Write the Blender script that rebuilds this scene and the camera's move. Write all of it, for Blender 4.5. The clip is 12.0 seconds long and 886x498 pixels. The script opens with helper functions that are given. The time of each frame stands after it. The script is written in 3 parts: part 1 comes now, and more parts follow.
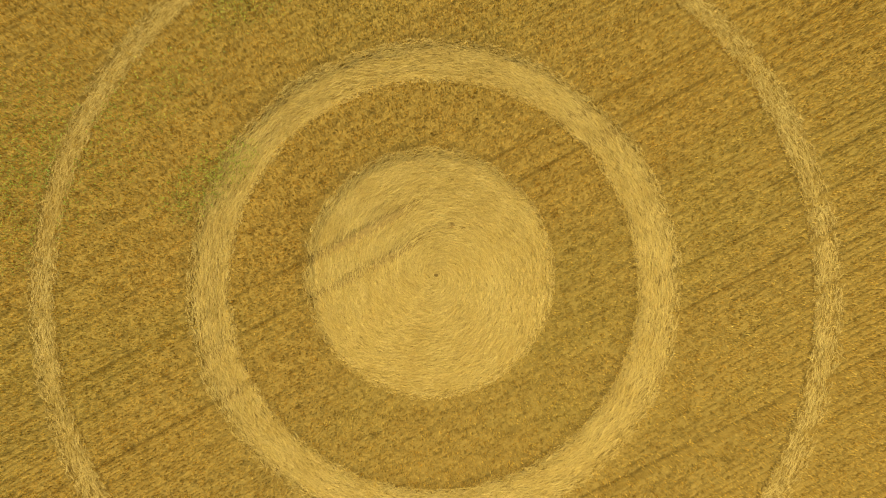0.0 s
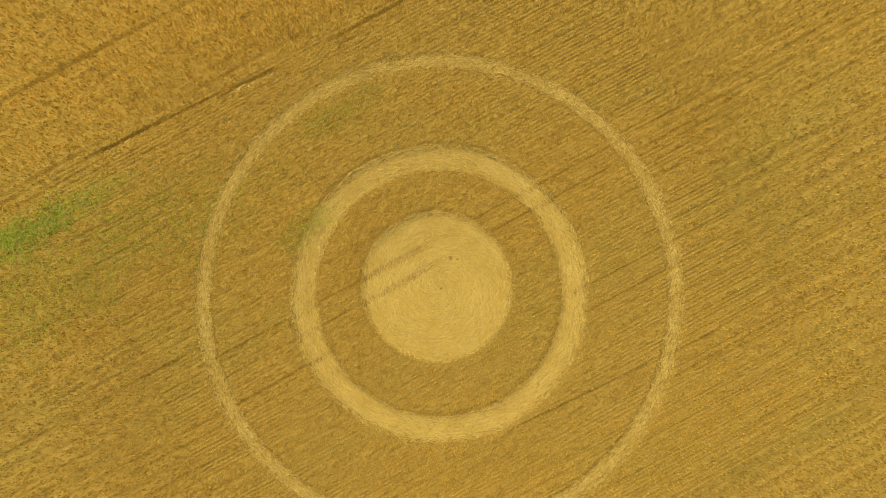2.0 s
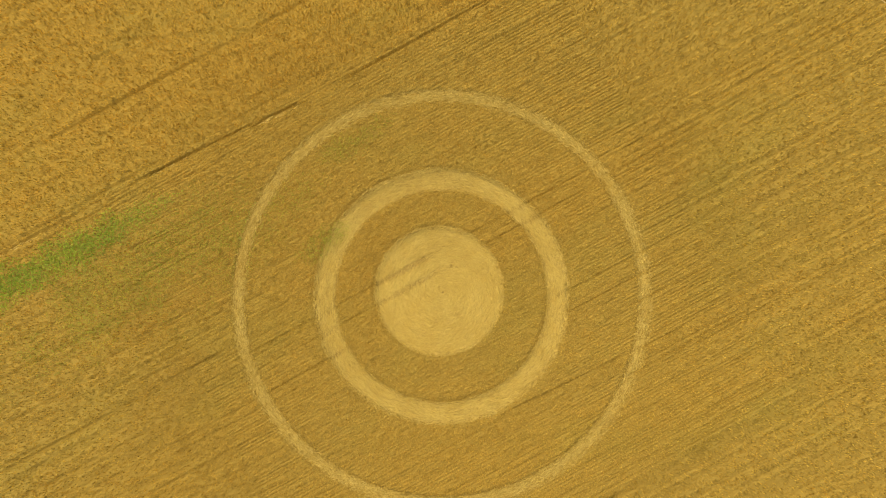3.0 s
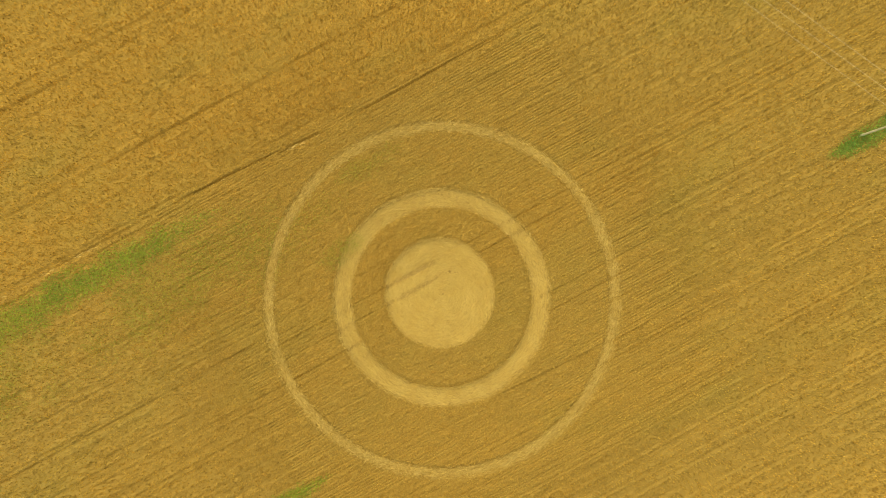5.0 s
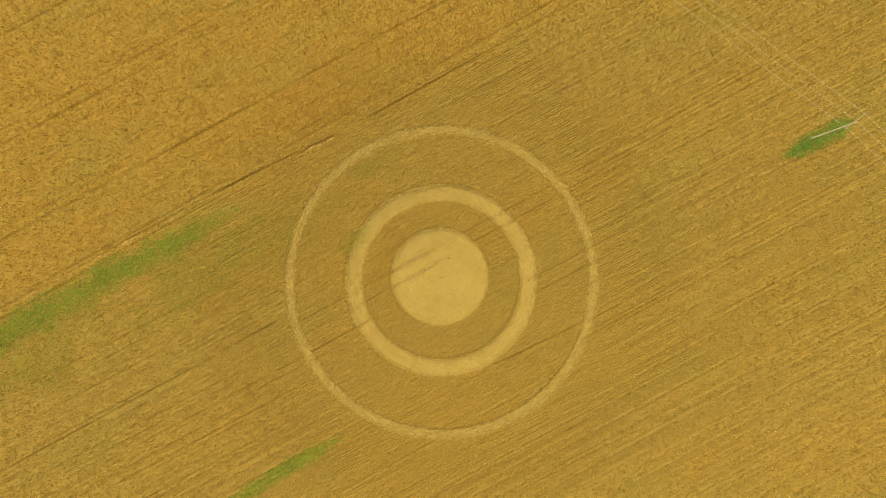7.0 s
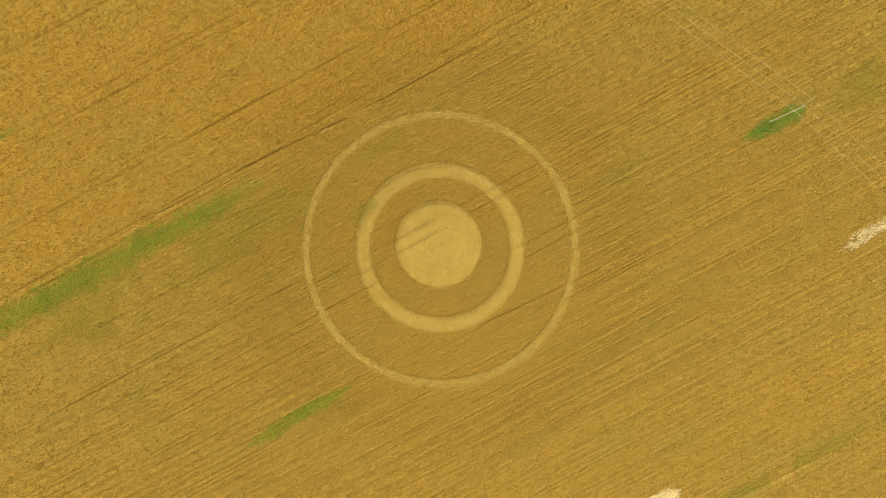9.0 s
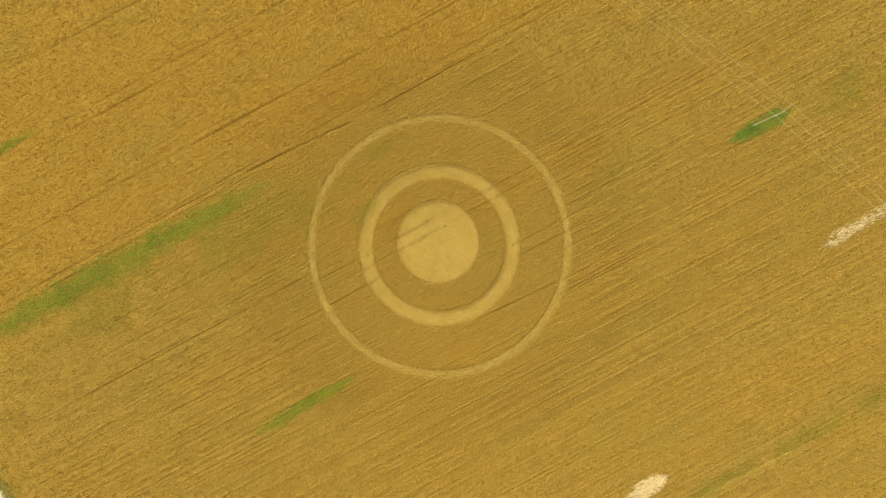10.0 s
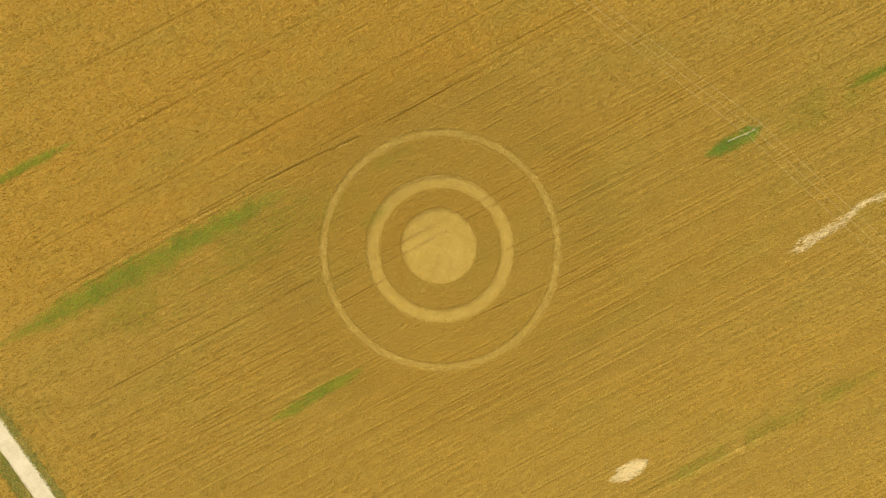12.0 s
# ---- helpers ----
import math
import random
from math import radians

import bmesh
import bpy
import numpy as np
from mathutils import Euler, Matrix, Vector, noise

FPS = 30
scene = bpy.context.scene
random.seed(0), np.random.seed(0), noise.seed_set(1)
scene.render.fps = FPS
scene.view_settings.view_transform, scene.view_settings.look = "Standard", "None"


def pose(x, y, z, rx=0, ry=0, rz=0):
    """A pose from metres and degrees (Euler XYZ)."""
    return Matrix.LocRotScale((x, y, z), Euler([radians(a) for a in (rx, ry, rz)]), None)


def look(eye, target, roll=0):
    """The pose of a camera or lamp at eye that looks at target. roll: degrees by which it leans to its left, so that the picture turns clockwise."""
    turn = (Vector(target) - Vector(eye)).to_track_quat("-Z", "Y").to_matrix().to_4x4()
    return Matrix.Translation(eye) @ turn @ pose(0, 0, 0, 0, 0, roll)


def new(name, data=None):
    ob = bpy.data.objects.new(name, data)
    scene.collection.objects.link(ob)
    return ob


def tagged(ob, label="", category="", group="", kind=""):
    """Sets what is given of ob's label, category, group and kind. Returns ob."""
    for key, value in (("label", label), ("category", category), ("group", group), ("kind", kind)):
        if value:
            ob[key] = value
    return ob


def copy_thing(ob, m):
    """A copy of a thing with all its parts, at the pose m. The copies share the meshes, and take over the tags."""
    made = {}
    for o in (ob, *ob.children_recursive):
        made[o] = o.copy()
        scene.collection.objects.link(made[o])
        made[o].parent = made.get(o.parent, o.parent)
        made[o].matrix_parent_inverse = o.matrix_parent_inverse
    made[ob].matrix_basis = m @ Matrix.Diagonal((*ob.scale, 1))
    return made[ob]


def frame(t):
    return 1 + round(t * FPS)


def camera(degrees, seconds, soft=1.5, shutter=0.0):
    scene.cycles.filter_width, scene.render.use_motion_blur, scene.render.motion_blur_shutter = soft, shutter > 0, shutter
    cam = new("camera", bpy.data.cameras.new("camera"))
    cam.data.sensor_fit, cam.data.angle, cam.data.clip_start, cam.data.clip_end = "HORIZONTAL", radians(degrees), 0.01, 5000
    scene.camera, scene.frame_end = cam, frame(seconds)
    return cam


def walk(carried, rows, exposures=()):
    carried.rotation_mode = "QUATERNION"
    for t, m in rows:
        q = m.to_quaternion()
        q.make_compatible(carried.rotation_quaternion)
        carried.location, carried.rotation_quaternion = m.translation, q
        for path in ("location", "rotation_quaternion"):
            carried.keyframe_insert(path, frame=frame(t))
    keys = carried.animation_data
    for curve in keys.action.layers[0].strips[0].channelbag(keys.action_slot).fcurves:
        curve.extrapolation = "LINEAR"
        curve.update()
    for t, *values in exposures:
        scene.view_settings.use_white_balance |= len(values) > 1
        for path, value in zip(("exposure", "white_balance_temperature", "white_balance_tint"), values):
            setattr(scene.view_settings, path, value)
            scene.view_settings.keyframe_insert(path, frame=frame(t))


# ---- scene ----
cam = camera(62.0, 12.0, soft=1.1)
ROWS = [
    (0, 0.324, -1.167, 36.092, 3.933, -0.022, 0.000),
    (0.5, 0.262, -1.052, 41.886, 3.773, -0.115, 0.014),
    (1, 0.072, -0.750, 47.764, 3.573, -0.252, 0.045),
    (1.5, -0.224, -0.365, 53.668, 3.350, -0.465, 0.053),
    (2, -0.477, -0.038, 59.635, 3.107, -0.617, 0.115),
    (2.5, -0.701, 0.365, 65.023, 2.904, -0.687, 0.081),
    (3, -0.833, 0.758, 69.211, 2.733, -0.708, -0.048),
    (5, -1.031, 1.432, 81.139, 2.494, -0.748, -0.020),
    (5.5, -1.047, 1.660, 83.916, 2.361, -0.744, 0.017),
    (6, -1.106, 1.541, 86.784, 2.211, -0.755, 0.012),
    (6.5, -1.110, 1.088, 89.485, 2.103, -0.767, 0.077),
    (7, -0.984, 0.313, 92.288, 2.037, -0.675, 0.079),
    (9, -0.327, -4.016, 103.920, 1.931, -0.358, 0.174),
    (9.5, -0.192, -4.441, 106.625, 1.834, -0.307, 0.209),
    (10, -0.100, -4.213, 109.154, 1.740, -0.293, 0.223),
    (10.5, -0.172, -3.875, 111.407, 1.625, -0.305, 0.180),
    (11, -0.321, -3.581, 113.839, 1.529, -0.355, 0.258),
    (11.5, -0.524, -3.401, 116.484, 1.464, -0.444, 0.425),
    (12, -0.722, -3.268, 119.396, 1.424, -0.518, 0.495),
]
EXPOSURE, KELVIN, TINT = 0.8, 8600, 2
walk(cam, [(t, pose(x, y, z, rx, ry, rz)) for t, x, y, z, rx, ry, rz in ROWS],
     [(0.0, EXPOSURE, KELVIN, TINT), (2.5, EXPOSURE, KELVIN, TINT), (6.0, EXPOSURE - 0.03, KELVIN, TINT), (12.0, EXPOSURE - 0.07, KELVIN, TINT)])

# ---- light: a hazy, thinly overcast midday ----
world = bpy.data.worlds.new("sky")
scene.world = world
world.use_nodes = True
sky = world.node_tree.nodes.new("ShaderNodeTexSky")
sky.sky_type, sky.sun_disc = "NISHITA", False
sky.sun_elevation, sky.sun_rotation = radians(71), radians(325)
sky.dust_density, sky.air_density = 4.0, 1.0
world.node_tree.links.new(sky.outputs[0], world.node_tree.nodes["Background"].inputs[0])
world.node_tree.nodes["Background"].inputs[1].default_value = 0.15
sun = new("sun", bpy.data.lights.new("sun", "SUN"))
sun.data.energy, sun.data.angle, sun.data.color = 1.2, radians(40), (1.0, 0.94, 0.82)
to_sun = Vector((math.sin(radians(325)) * math.cos(radians(71)), math.cos(radians(325)) * math.cos(radians(71)), math.sin(radians(71))))
sun.matrix_world = look(to_sun * 200, (0, 0, 0))

# ---- materials ----
ROW_ANGLE = radians(28)          # the drill rows run this way
CU, SU = math.cos(ROW_ANGLE), math.sin(ROW_ANGLE)


class Nodes:
    """A short way to write a node material."""

    def __init__(self, name, roughness=0.8, metallic=0.0, specular=0.3):
        self.mat = bpy.data.materials.new(name)
        self.mat.use_nodes = True
        self.tree = self.mat.node_tree
        self.bsdf = self.tree.nodes["Principled BSDF"]
        self.bsdf.inputs["Roughness"].default_value = roughness
        self.bsdf.inputs["Metallic"].default_value = metallic
        self.bsdf.inputs["Specular IOR Level"].default_value = specular

    def put(self, socket, value):
        if isinstance(value, (int, float)):
            socket.default_value = value
        elif isinstance(value, tuple):
            socket.default_value = value if len(value) == len(socket.default_value) else (*value, 1.0)
        else:
            self.tree.links.new(value, socket)

    def position(self, scale=(1, 1, 1), turned=False):
        geo = self.tree.nodes.new("ShaderNodeNewGeometry")
        out = geo.outputs["Position"]
        if turned:
            spin = self.tree.nodes.new("ShaderNodeMapping")
            spin.inputs["Rotation"].default_value = (0, 0, -ROW_ANGLE)
            self.put(spin.inputs["Vector"], out)
            out = spin.outputs[0]
        m = self.tree.nodes.new("ShaderNodeMapping")
        m.inputs["Scale"].default_value = scale
        self.put(m.inputs["Vector"], out)
        return m.outputs[0]

    def noise(self, vector, scale=1.0, detail=3.0, rough=0.55):
        n = self.tree.nodes.new("ShaderNodeTexNoise")
        self.put(n.inputs["Vector"], vector)
        n.inputs["Scale"].default_value, n.inputs["Detail"].default_value, n.inputs["Roughness"].default_value = scale, detail, rough
        return n.outputs["Fac"]

    def island(self):
        return self.tree.nodes.new("ShaderNodeNewGeometry").outputs["Random Per Island"]

    def ramp(self, fac, *stops):
        r = self.tree.nodes.new("ShaderNodeValToRGB")
        for n, (at, col) in enumerate(stops):
            e = r.color_ramp.elements[n] if n < 2 else r.color_ramp.elements.new(at)
            e.position, e.color = at, (*col, 1.0)
        self.put(r.inputs["Fac"], fac)
        return r.outputs["Color"]

    def mix(self, fac, a, b, blend="MIX"):
        m = self.tree.nodes.new("ShaderNodeMix")
        m.data_type, m.blend_type = "RGBA", blend
        self.put(m.inputs["Factor"], fac)
        self.put(m.inputs[6], a)
        self.put(m.inputs[7], b)
        return m.outputs[2]

    def span(self, fac, lo, hi, a=0.0, b=1.0):
        m = self.tree.nodes.new("ShaderNodeMapRange")
        for key, v in zip(("From Min", "From Max", "To Min", "To Max"), (lo, hi, a, b)):
            m.inputs[key].default_value = v
        self.put(m.inputs["Value"], fac)
        return m.outputs[0]

    def bump(self, height, strength=0.5, distance=0.02):
        b = self.tree.nodes.new("ShaderNodeBump")
        b.inputs["Strength"].default_value, b.inputs["Distance"].default_value = strength, distance
        self.put(b.inputs["Height"], height)
        self.put(self.bsdf.inputs["Normal"], b.outputs[0])

    def done(self, colour, through_leaf=0.0):
        self.put(self.bsdf.inputs["Base Color"], colour)
        if through_leaf:
            t = self.tree.nodes.new("ShaderNodeBsdfTranslucent")
            self.put(t.inputs[0], colour)
            m = self.tree.nodes.new("ShaderNodeMixShader")
            m.inputs[0].default_value = through_leaf
            self.put(m.inputs[1], self.bsdf.outputs[0])
            self.put(m.inputs[2], t.outputs[0])
            self.put(self.tree.nodes["Material Output"].inputs[0], m.outputs[0])
        return self.mat


def crop_tone(n, gold, orange, olive):
    """Broad drifts of ripeness in the field, drawn out along the rows."""
    drift = n.noise(n.position((0.02, 0.075, 0.02), True), 1.0, 3.0)
    patch = n.noise(n.position((0.05, 0.11, 0.05), True), 1.0, 4.0, 0.6)
    c = n.mix(n.span(drift, 0.4, 0.6, 0.65, 1.0), orange, gold)
    split = n.tree.nodes.new("ShaderNodeSeparateXYZ")     # a riper stand lies past one of the wheel tracks
    n.put(split.inputs[0], n.position((1, 1, 1), True))
    c = n.mix(n.span(split.outputs[1], 20.0, 26.0, 0.0, 0.7), c, orange)
    return n.mix(n.span(patch, 0.5, 0.72, 0.0, 0.8), c, olive)


def wheat_material():
    n = Nodes("ripe_wheat", 0.62, specular=0.25)
    c = crop_tone(n, (0.580, 0.403, 0.090), (0.610, 0.392, 0.072), (0.540, 0.404, 0.086))
    tone = n.ramp(n.island(), (0.0, (0.36, 0.34, 0.31)), (0.4, (0.92, 0.92, 0.92)), (1.0, (1.5, 1.5, 1.5)))
    return n.done(n.mix(1.0, c, tone, "MULTIPLY"), 0.35)


def straw_material():
    n = Nodes("laid_straw", 0.5, specular=0.35)
    blot = n.noise(n.position((0.5, 0.5, 0.5)), 1.0, 4.0)
    c = n.mix(n.span(blot, 0.35, 0.7), (0.525, 0.373, 0.090), (0.585, 0.435, 0.119))
    tone = n.ramp(n.island(), (0.0, (0.74, 0.7, 0.62)), (0.5, (1.0, 1.0, 1.0)), (1.0, (1.12, 1.13, 1.18)))
    return n.done(n.mix(1.0, c, tone, "MULTIPLY"), 0.1)


def weed_material(name, a, b):
    n = Nodes(name, 0.55, specular=0.3)
    big = n.noise(n.position((0.3, 0.3, 0.3)), 1.0, 3.0)
    c = n.mix(n.span(big, 0.35, 0.65), a, b)
    tone = n.ramp(n.island(), (0.0, (0.6, 0.6, 0.6)), (1.0, (1.35, 1.3, 1.2)))
    return n.done(n.mix(1.0, c, tone, "MULTIPLY"), 0.4)


def soil_material():
    n = Nodes("stubbly_soil", 0.95, specular=0.1)
    c = crop_tone(n, (0.28, 0.195, 0.055), (0.28, 0.185, 0.05), (0.25, 0.19, 0.05))
    fine = n.noise(n.position((9, 9, 9)), 1.0, 5.0, 0.7)
    c = n.mix(1.0, c, n.ramp(fine, (0.3, (0.6, 0.58, 0.55)), (0.7, (1.25, 1.25, 1.25))), "MULTIPLY")
    n.bump(fine, 0.6, 0.05)
    return n.done(c)


def sand_material(name, a, b):
    n = Nodes(name, 0.95, specular=0.15)
    fine = n.noise(n.position((6, 6, 6)), 1.0, 6.0, 0.7)
    wide = n.noise(n.position((0.5, 0.5, 0.5)), 1.0, 4.0)
    c = n.mix(n.span(wide, 0.35, 0.65), a, b)
    c = n.mix(1.0, c, n.ramp(fine, (0.3, (0.82, 0.8, 0.76)), (0.7, (1.08, 1.08, 1.08))), "MULTIPLY")
    n.bump(fine, 0.5, 0.03)
    return n.done(c)


def concrete_material():
    n = Nodes("weathered_concrete", 0.85)
    g = n.noise(n.position((5, 5, 1.2)), 1.0, 5.0)
    n.bump(g, 0.3, 0.01)
    return n.done(n.ramp(g, (0.3, (0.58, 0.52, 0.28)), (0.7, (0.70, 0.64, 0.38))))


def plain_material(name, colour, roughness, metallic=0.0):
    n = Nodes(name, roughness, metallic)
    g = n.noise(n.position((12, 12, 12)), 1.0, 3.0)
    return n.done(n.mix(g, tuple(0.85 * v for v in colour), tuple(min(1.0, 1.12 * v) for v in colour)))


def under_material():
    n = Nodes("lower_wheat_leaves", 0.8, specular=0.15)
    c = crop_tone(n, (0.276, 0.188, 0.041), (0.304, 0.190, 0.035), (0.256, 0.188, 0.040))
    fine = n.noise(n.position((16, 16, 4)), 1.0, 4.0, 0.8)
    c = n.mix(1.0, c, n.ramp(fine, (0.32, (0.7, 0.68, 0.64)), (0.66, (1.2, 1.2, 1.2))), "MULTIPLY")
    n.bump(fine, 0.6, 0.06)
    return n.done(c)


UNDER = under_material()
WHEAT, STRAW, SOIL = wheat_material(), straw_material(), soil_material()
WEED = weed_material("green_weeds", (0.18, 0.265, 0.02), (0.26, 0.32, 0.028))
LUSH = weed_material("lush_weeds", (0.12, 0.25, 0.03), (0.20, 0.32, 0.04))
OLIVE = weed_material("olive_weeds", (0.22, 0.29, 0.03), (0.33, 0.34, 0.045))
GRASS = weed_material("verge_grass", (0.16, 0.21, 0.035), (0.32, 0.29, 0.07))
ROAD = sand_material("dry_sand_road", (0.42, 0.37, 0.26), (0.51, 0.46, 0.34))
BLEACHED = weed_material("bleached_straw", (0.64, 0.54, 0.30), (0.75, 0.65, 0.39))
CONCRETE = concrete_material()
STEEL = plain_material("galvanised_steel", (0.30, 0.25, 0.12), 0.7, 0.2)
PORCELAIN = plain_material("glazed_porcelain", (0.50, 0.46, 0.36), 0.2)
ALUMINIUM = plain_material("dull_aluminium", (0.60, 0.50, 0.26), 0.6, 0.1)

# ---- the plan of the field ----
rng = np.random.default_rng(7)


def vnoise(x, y, seed=0):
    """Smooth value noise between 0 and 1, one lattice step a unit."""
    def lattice(i, j):
        h = (i * 374761393 + j * 668265263 + seed * 2147483647) & 0xFFFFFFFF
        h = ((h ^ (h >> 13)) * 1274126177) & 0xFFFFFFFF
        return ((h ^ (h >> 16)) & 0xFFFF) / 65535.0
    i, j = np.floor(x).astype(np.int64), np.floor(y).astype(np.int64)
    fx, fy = x - i, y - j
    fx, fy = fx * fx * (3 - 2 * fx), fy * fy * (3 - 2 * fy)
    a, b, c, d = lattice(i, j), lattice(i + 1, j), lattice(i, j + 1), lattice(i + 1, j + 1)
    return (a * (1 - fx) + b * fx) * (1 - fy) + (c * (1 - fx) + d * fx) * fy


def fbm(x, y, seed=0, octaves=3):
    total, amp, norm = 0.0, 1.0, 0.0
    for k in range(octaves):
        total, norm = total + amp * vnoise(x * 2**k, y * 2**k, seed + 11 * k), norm + amp
        amp *= 0.5
    return total / norm


def fan(w):
    """How much the rows at w swing away from the mean direction."""
    return np.interp(w, [-45, -10, 3.5, 13, 23, 42], [-0.01, 0.0, 0.004, 0.006, 0.016, 0.022])


def to_rows(x, y):
    u, v = x * CU + y * SU, -x * SU + y * CU
    return u, v - u * fan(v)


def from_rows(u, w):
    v = w + u * fan(w)
    return u * CU - v * SU, u * SU + v * CU


# discs and rings pressed into the crop: centre x, y, inner radius, outer radius
DISC = (-0.34, 0.16, 0.0, 5.88)
RING = (-0.1, -0.3, 9.97, 11.75)
THIN_RING = (-0.03, -0.4, 18.38, 19.4)
# wheel tracks, straight along the rows: start and end (along, across), half width, how much crop is missing
TRACKS_NORTH = [(-66, 29.2, 40, 31.0, 0.16, 0.85), (-66, 30.5, -15, 31.1, 0.13, 0.45), (-56, 22.1, -14, 23.4, 0.15, 0.75), (-15, 23.35, 45, 24.5, 0.17, 0.85),
                (-62, 20.6, -18, 21.9, 0.15, 0.8), (-2, 21.9, 45, 23.2, 0.15, 0.75), (-46, 40.0, 5, 41.2, 0.15, 0.7), (-46, 41.7, 5, 42.9, 0.14, 0.6),
                (-56, 52.3, -8, 52.9, 0.18, 0.75), (-56, 60.6, -26, 61.1, 0.16, 0.7), (-56, 12.0, -25, 11.9, 0.14, 0.65)]
TRACKS_MIDDLE = [(-62, 4.2, -19, 4.75, 0.15, 0.85), (-64, 1.7, -26, 1.5, 0.12, 0.5), (-22, 3.35, 20, 3.75, 0.15, 0.45), (-22, 1.55, 20, 2.3, 0.15, 0.42),
                 (18, 3.8, 80, 5.2, 0.16, 0.8), (18, 2.3, 80, 3.9, 0.16, 0.75), (-19, -0.6, -10, -0.4, 0.12, 0.6), (8, -5.3, 22, -5.5, 0.14, 0.5),
                 (8, -7.1, 22, -7.3, 0.14, 0.55), (24, -4.3, 48, -4.5, 0.14, 0.6), (27, -6.7, 44, -6.6, 0.13, 0.5), (14, -9.3, 30, -9.7, 0.12, 0.5)]
TRACKS_SOUTH = [(-1, -12.6, 13, -13.2, 0.27, 0.95), (12, -13.25, 36, -13.7, 0.14, 0.55), (10, -15.0, 36, -14.8, 0.15, 0.6), (-66, -8.6, -26, -8.9, 0.17, 0.85),
                (-64, -10.6, -36, -10.9, 0.13, 0.5), (-32, -27.0, 20, -28.3, 0.15, 0.65), (-4, -29.0, 24, -28.8, 0.14, 0.6), (0, -30.3, 18, -30.5, 0.13, 0.55),
                (24, -28.2, 56, -30.6, 0.14, 0.6), (25, -20.0, 46, -20.3, 0.13, 0.5), (46, -35.1, 68, -34.8, 0.16, 0.65), (55, -14.6, 80, -14.6, 0.14, 0.55)]
TRACKS_FAR = [(4, -48.6, 50, -48.2, 0.32, 0.9), (8, -50.1, 50, -49.7, 0.22, 0.75), (18, -54.7, 42, -54.7, 0.15, 0.65), (30, -60.1, 58, -59.8, 0.15, 0.6)]
TRACKS = TRACKS_NORTH + TRACKS_MIDDLE + TRACKS_SOUTH + TRACKS_FAR
# bare gaps in the stand: x, y, radius
GAPS = [(-29.8, 24.4, 0.28), (-30.4, 23.8, 0.2), (-31.7, 22.5, 0.26), (-29.0, 23.9, 0.18), (-29.4, 23.3, 0.14), (-32.4, 22.0, 0.15)]
ROAD_ALONG, ROAD_ACROSS = (0.597, -0.802), (0.802, 0.597)
ROAD_MID, ROAD_HALF = -74.66, 1.38


def wobble(angle, seed, amount):
    return amount * (fbm(angle * 9 + 50, 0 * angle + seed, seed, 3) - 0.5) * 2


def pressed(x, y, ring, grow=0.0, rough=0.0):
    cx, cy, r0, r1 = ring
    r, a = np.hypot(x - cx, y - cy), np.arctan2(y - cy, x - cx)
    r = r + (rng.normal(0, rough, len(r)) if rough else 0.0)
    jitter = wobble(a, int(r1), 0.09)
    return (r > r0 - grow + wobble(a, int(r1) + 5, 0.09)) & (r < r1 + grow + jitter) if r0 else r < r1 + grow + jitter


def strip(x, y, a, b, half, seed, soft=0.8):
    """1 in the middle of a ragged strip from a to b, falling to 0 at its edge."""
    a, b = np.array(a), np.array(b)
    along = (b - a) / np.linalg.norm(b - a)
    length = np.linalg.norm(b - a)
    s = (x - a[0]) * along[0] + (y - a[1]) * along[1]
    d = -(x - a[0]) * along[1] + (y - a[1]) * along[0]
    taper = np.clip(np.minimum(s, length - s) / (0.25 * length), 0, 1) ** 0.6
    rag = 0.65 + 0.7 * fbm(s * 0.45, d * 0.9, seed)
    return np.where((s > 0) & (s < length), np.clip((half * taper * rag - np.abs(d)) / (soft * half), 0, 1), 0.0)


WEED_STRIPS = [((-71, -16.6), (-24, 9.6), 2.4, 3), ((-78, 6.4), (-58.5, 16.9), 0.9, 4), ((-27.4, -28.4), (-11.8, -19.3), 1.25, 5), ((66.0, 26.4), (86, 37.5), 1.2, 15)]
POLE_PATCH = ((42.4, 15.0), (52.2, 20.0), 1.35, 6)
THIN_WEEDS = [((-60, -16), (-10, 11), 6.0, 8), ((54, 19), (80, 34), 4.0, 9), ((-12, 12), (-4, 17), 1.6, 12), ((-14, 3.0), (-8.5, 6.4), 1.6, 13), ((26, -42.5), (80, -14.5), 1.7, 14)]
STREAKS = [((-18.2, 15.3), (-12.6, 18.1), 0.36, 25), ((-66, -10.5), (-30, 9.6), 0.26, 26), ((-30, 9.6), (-17, 16.2), 0.2, 27), ((29, -41.9), (60, -26.2), 0.45, 28)]
BLEACHED_SPOTS = [((27.3, -37.3), (33.5, -33.9), 1.4, 21), ((56.0, -0.7), (66.8, 6.0), 1.2, 22), ((64.0, 3.9), (69.6, 8.6), 0.7, 23), ((67.2, 7.3), (82, 12.6), 0.8, 24)]


def road_offset(x, y):
    return x * ROAD_ACROSS[0] + y * ROAD_ACROSS[1] - ROAD_MID


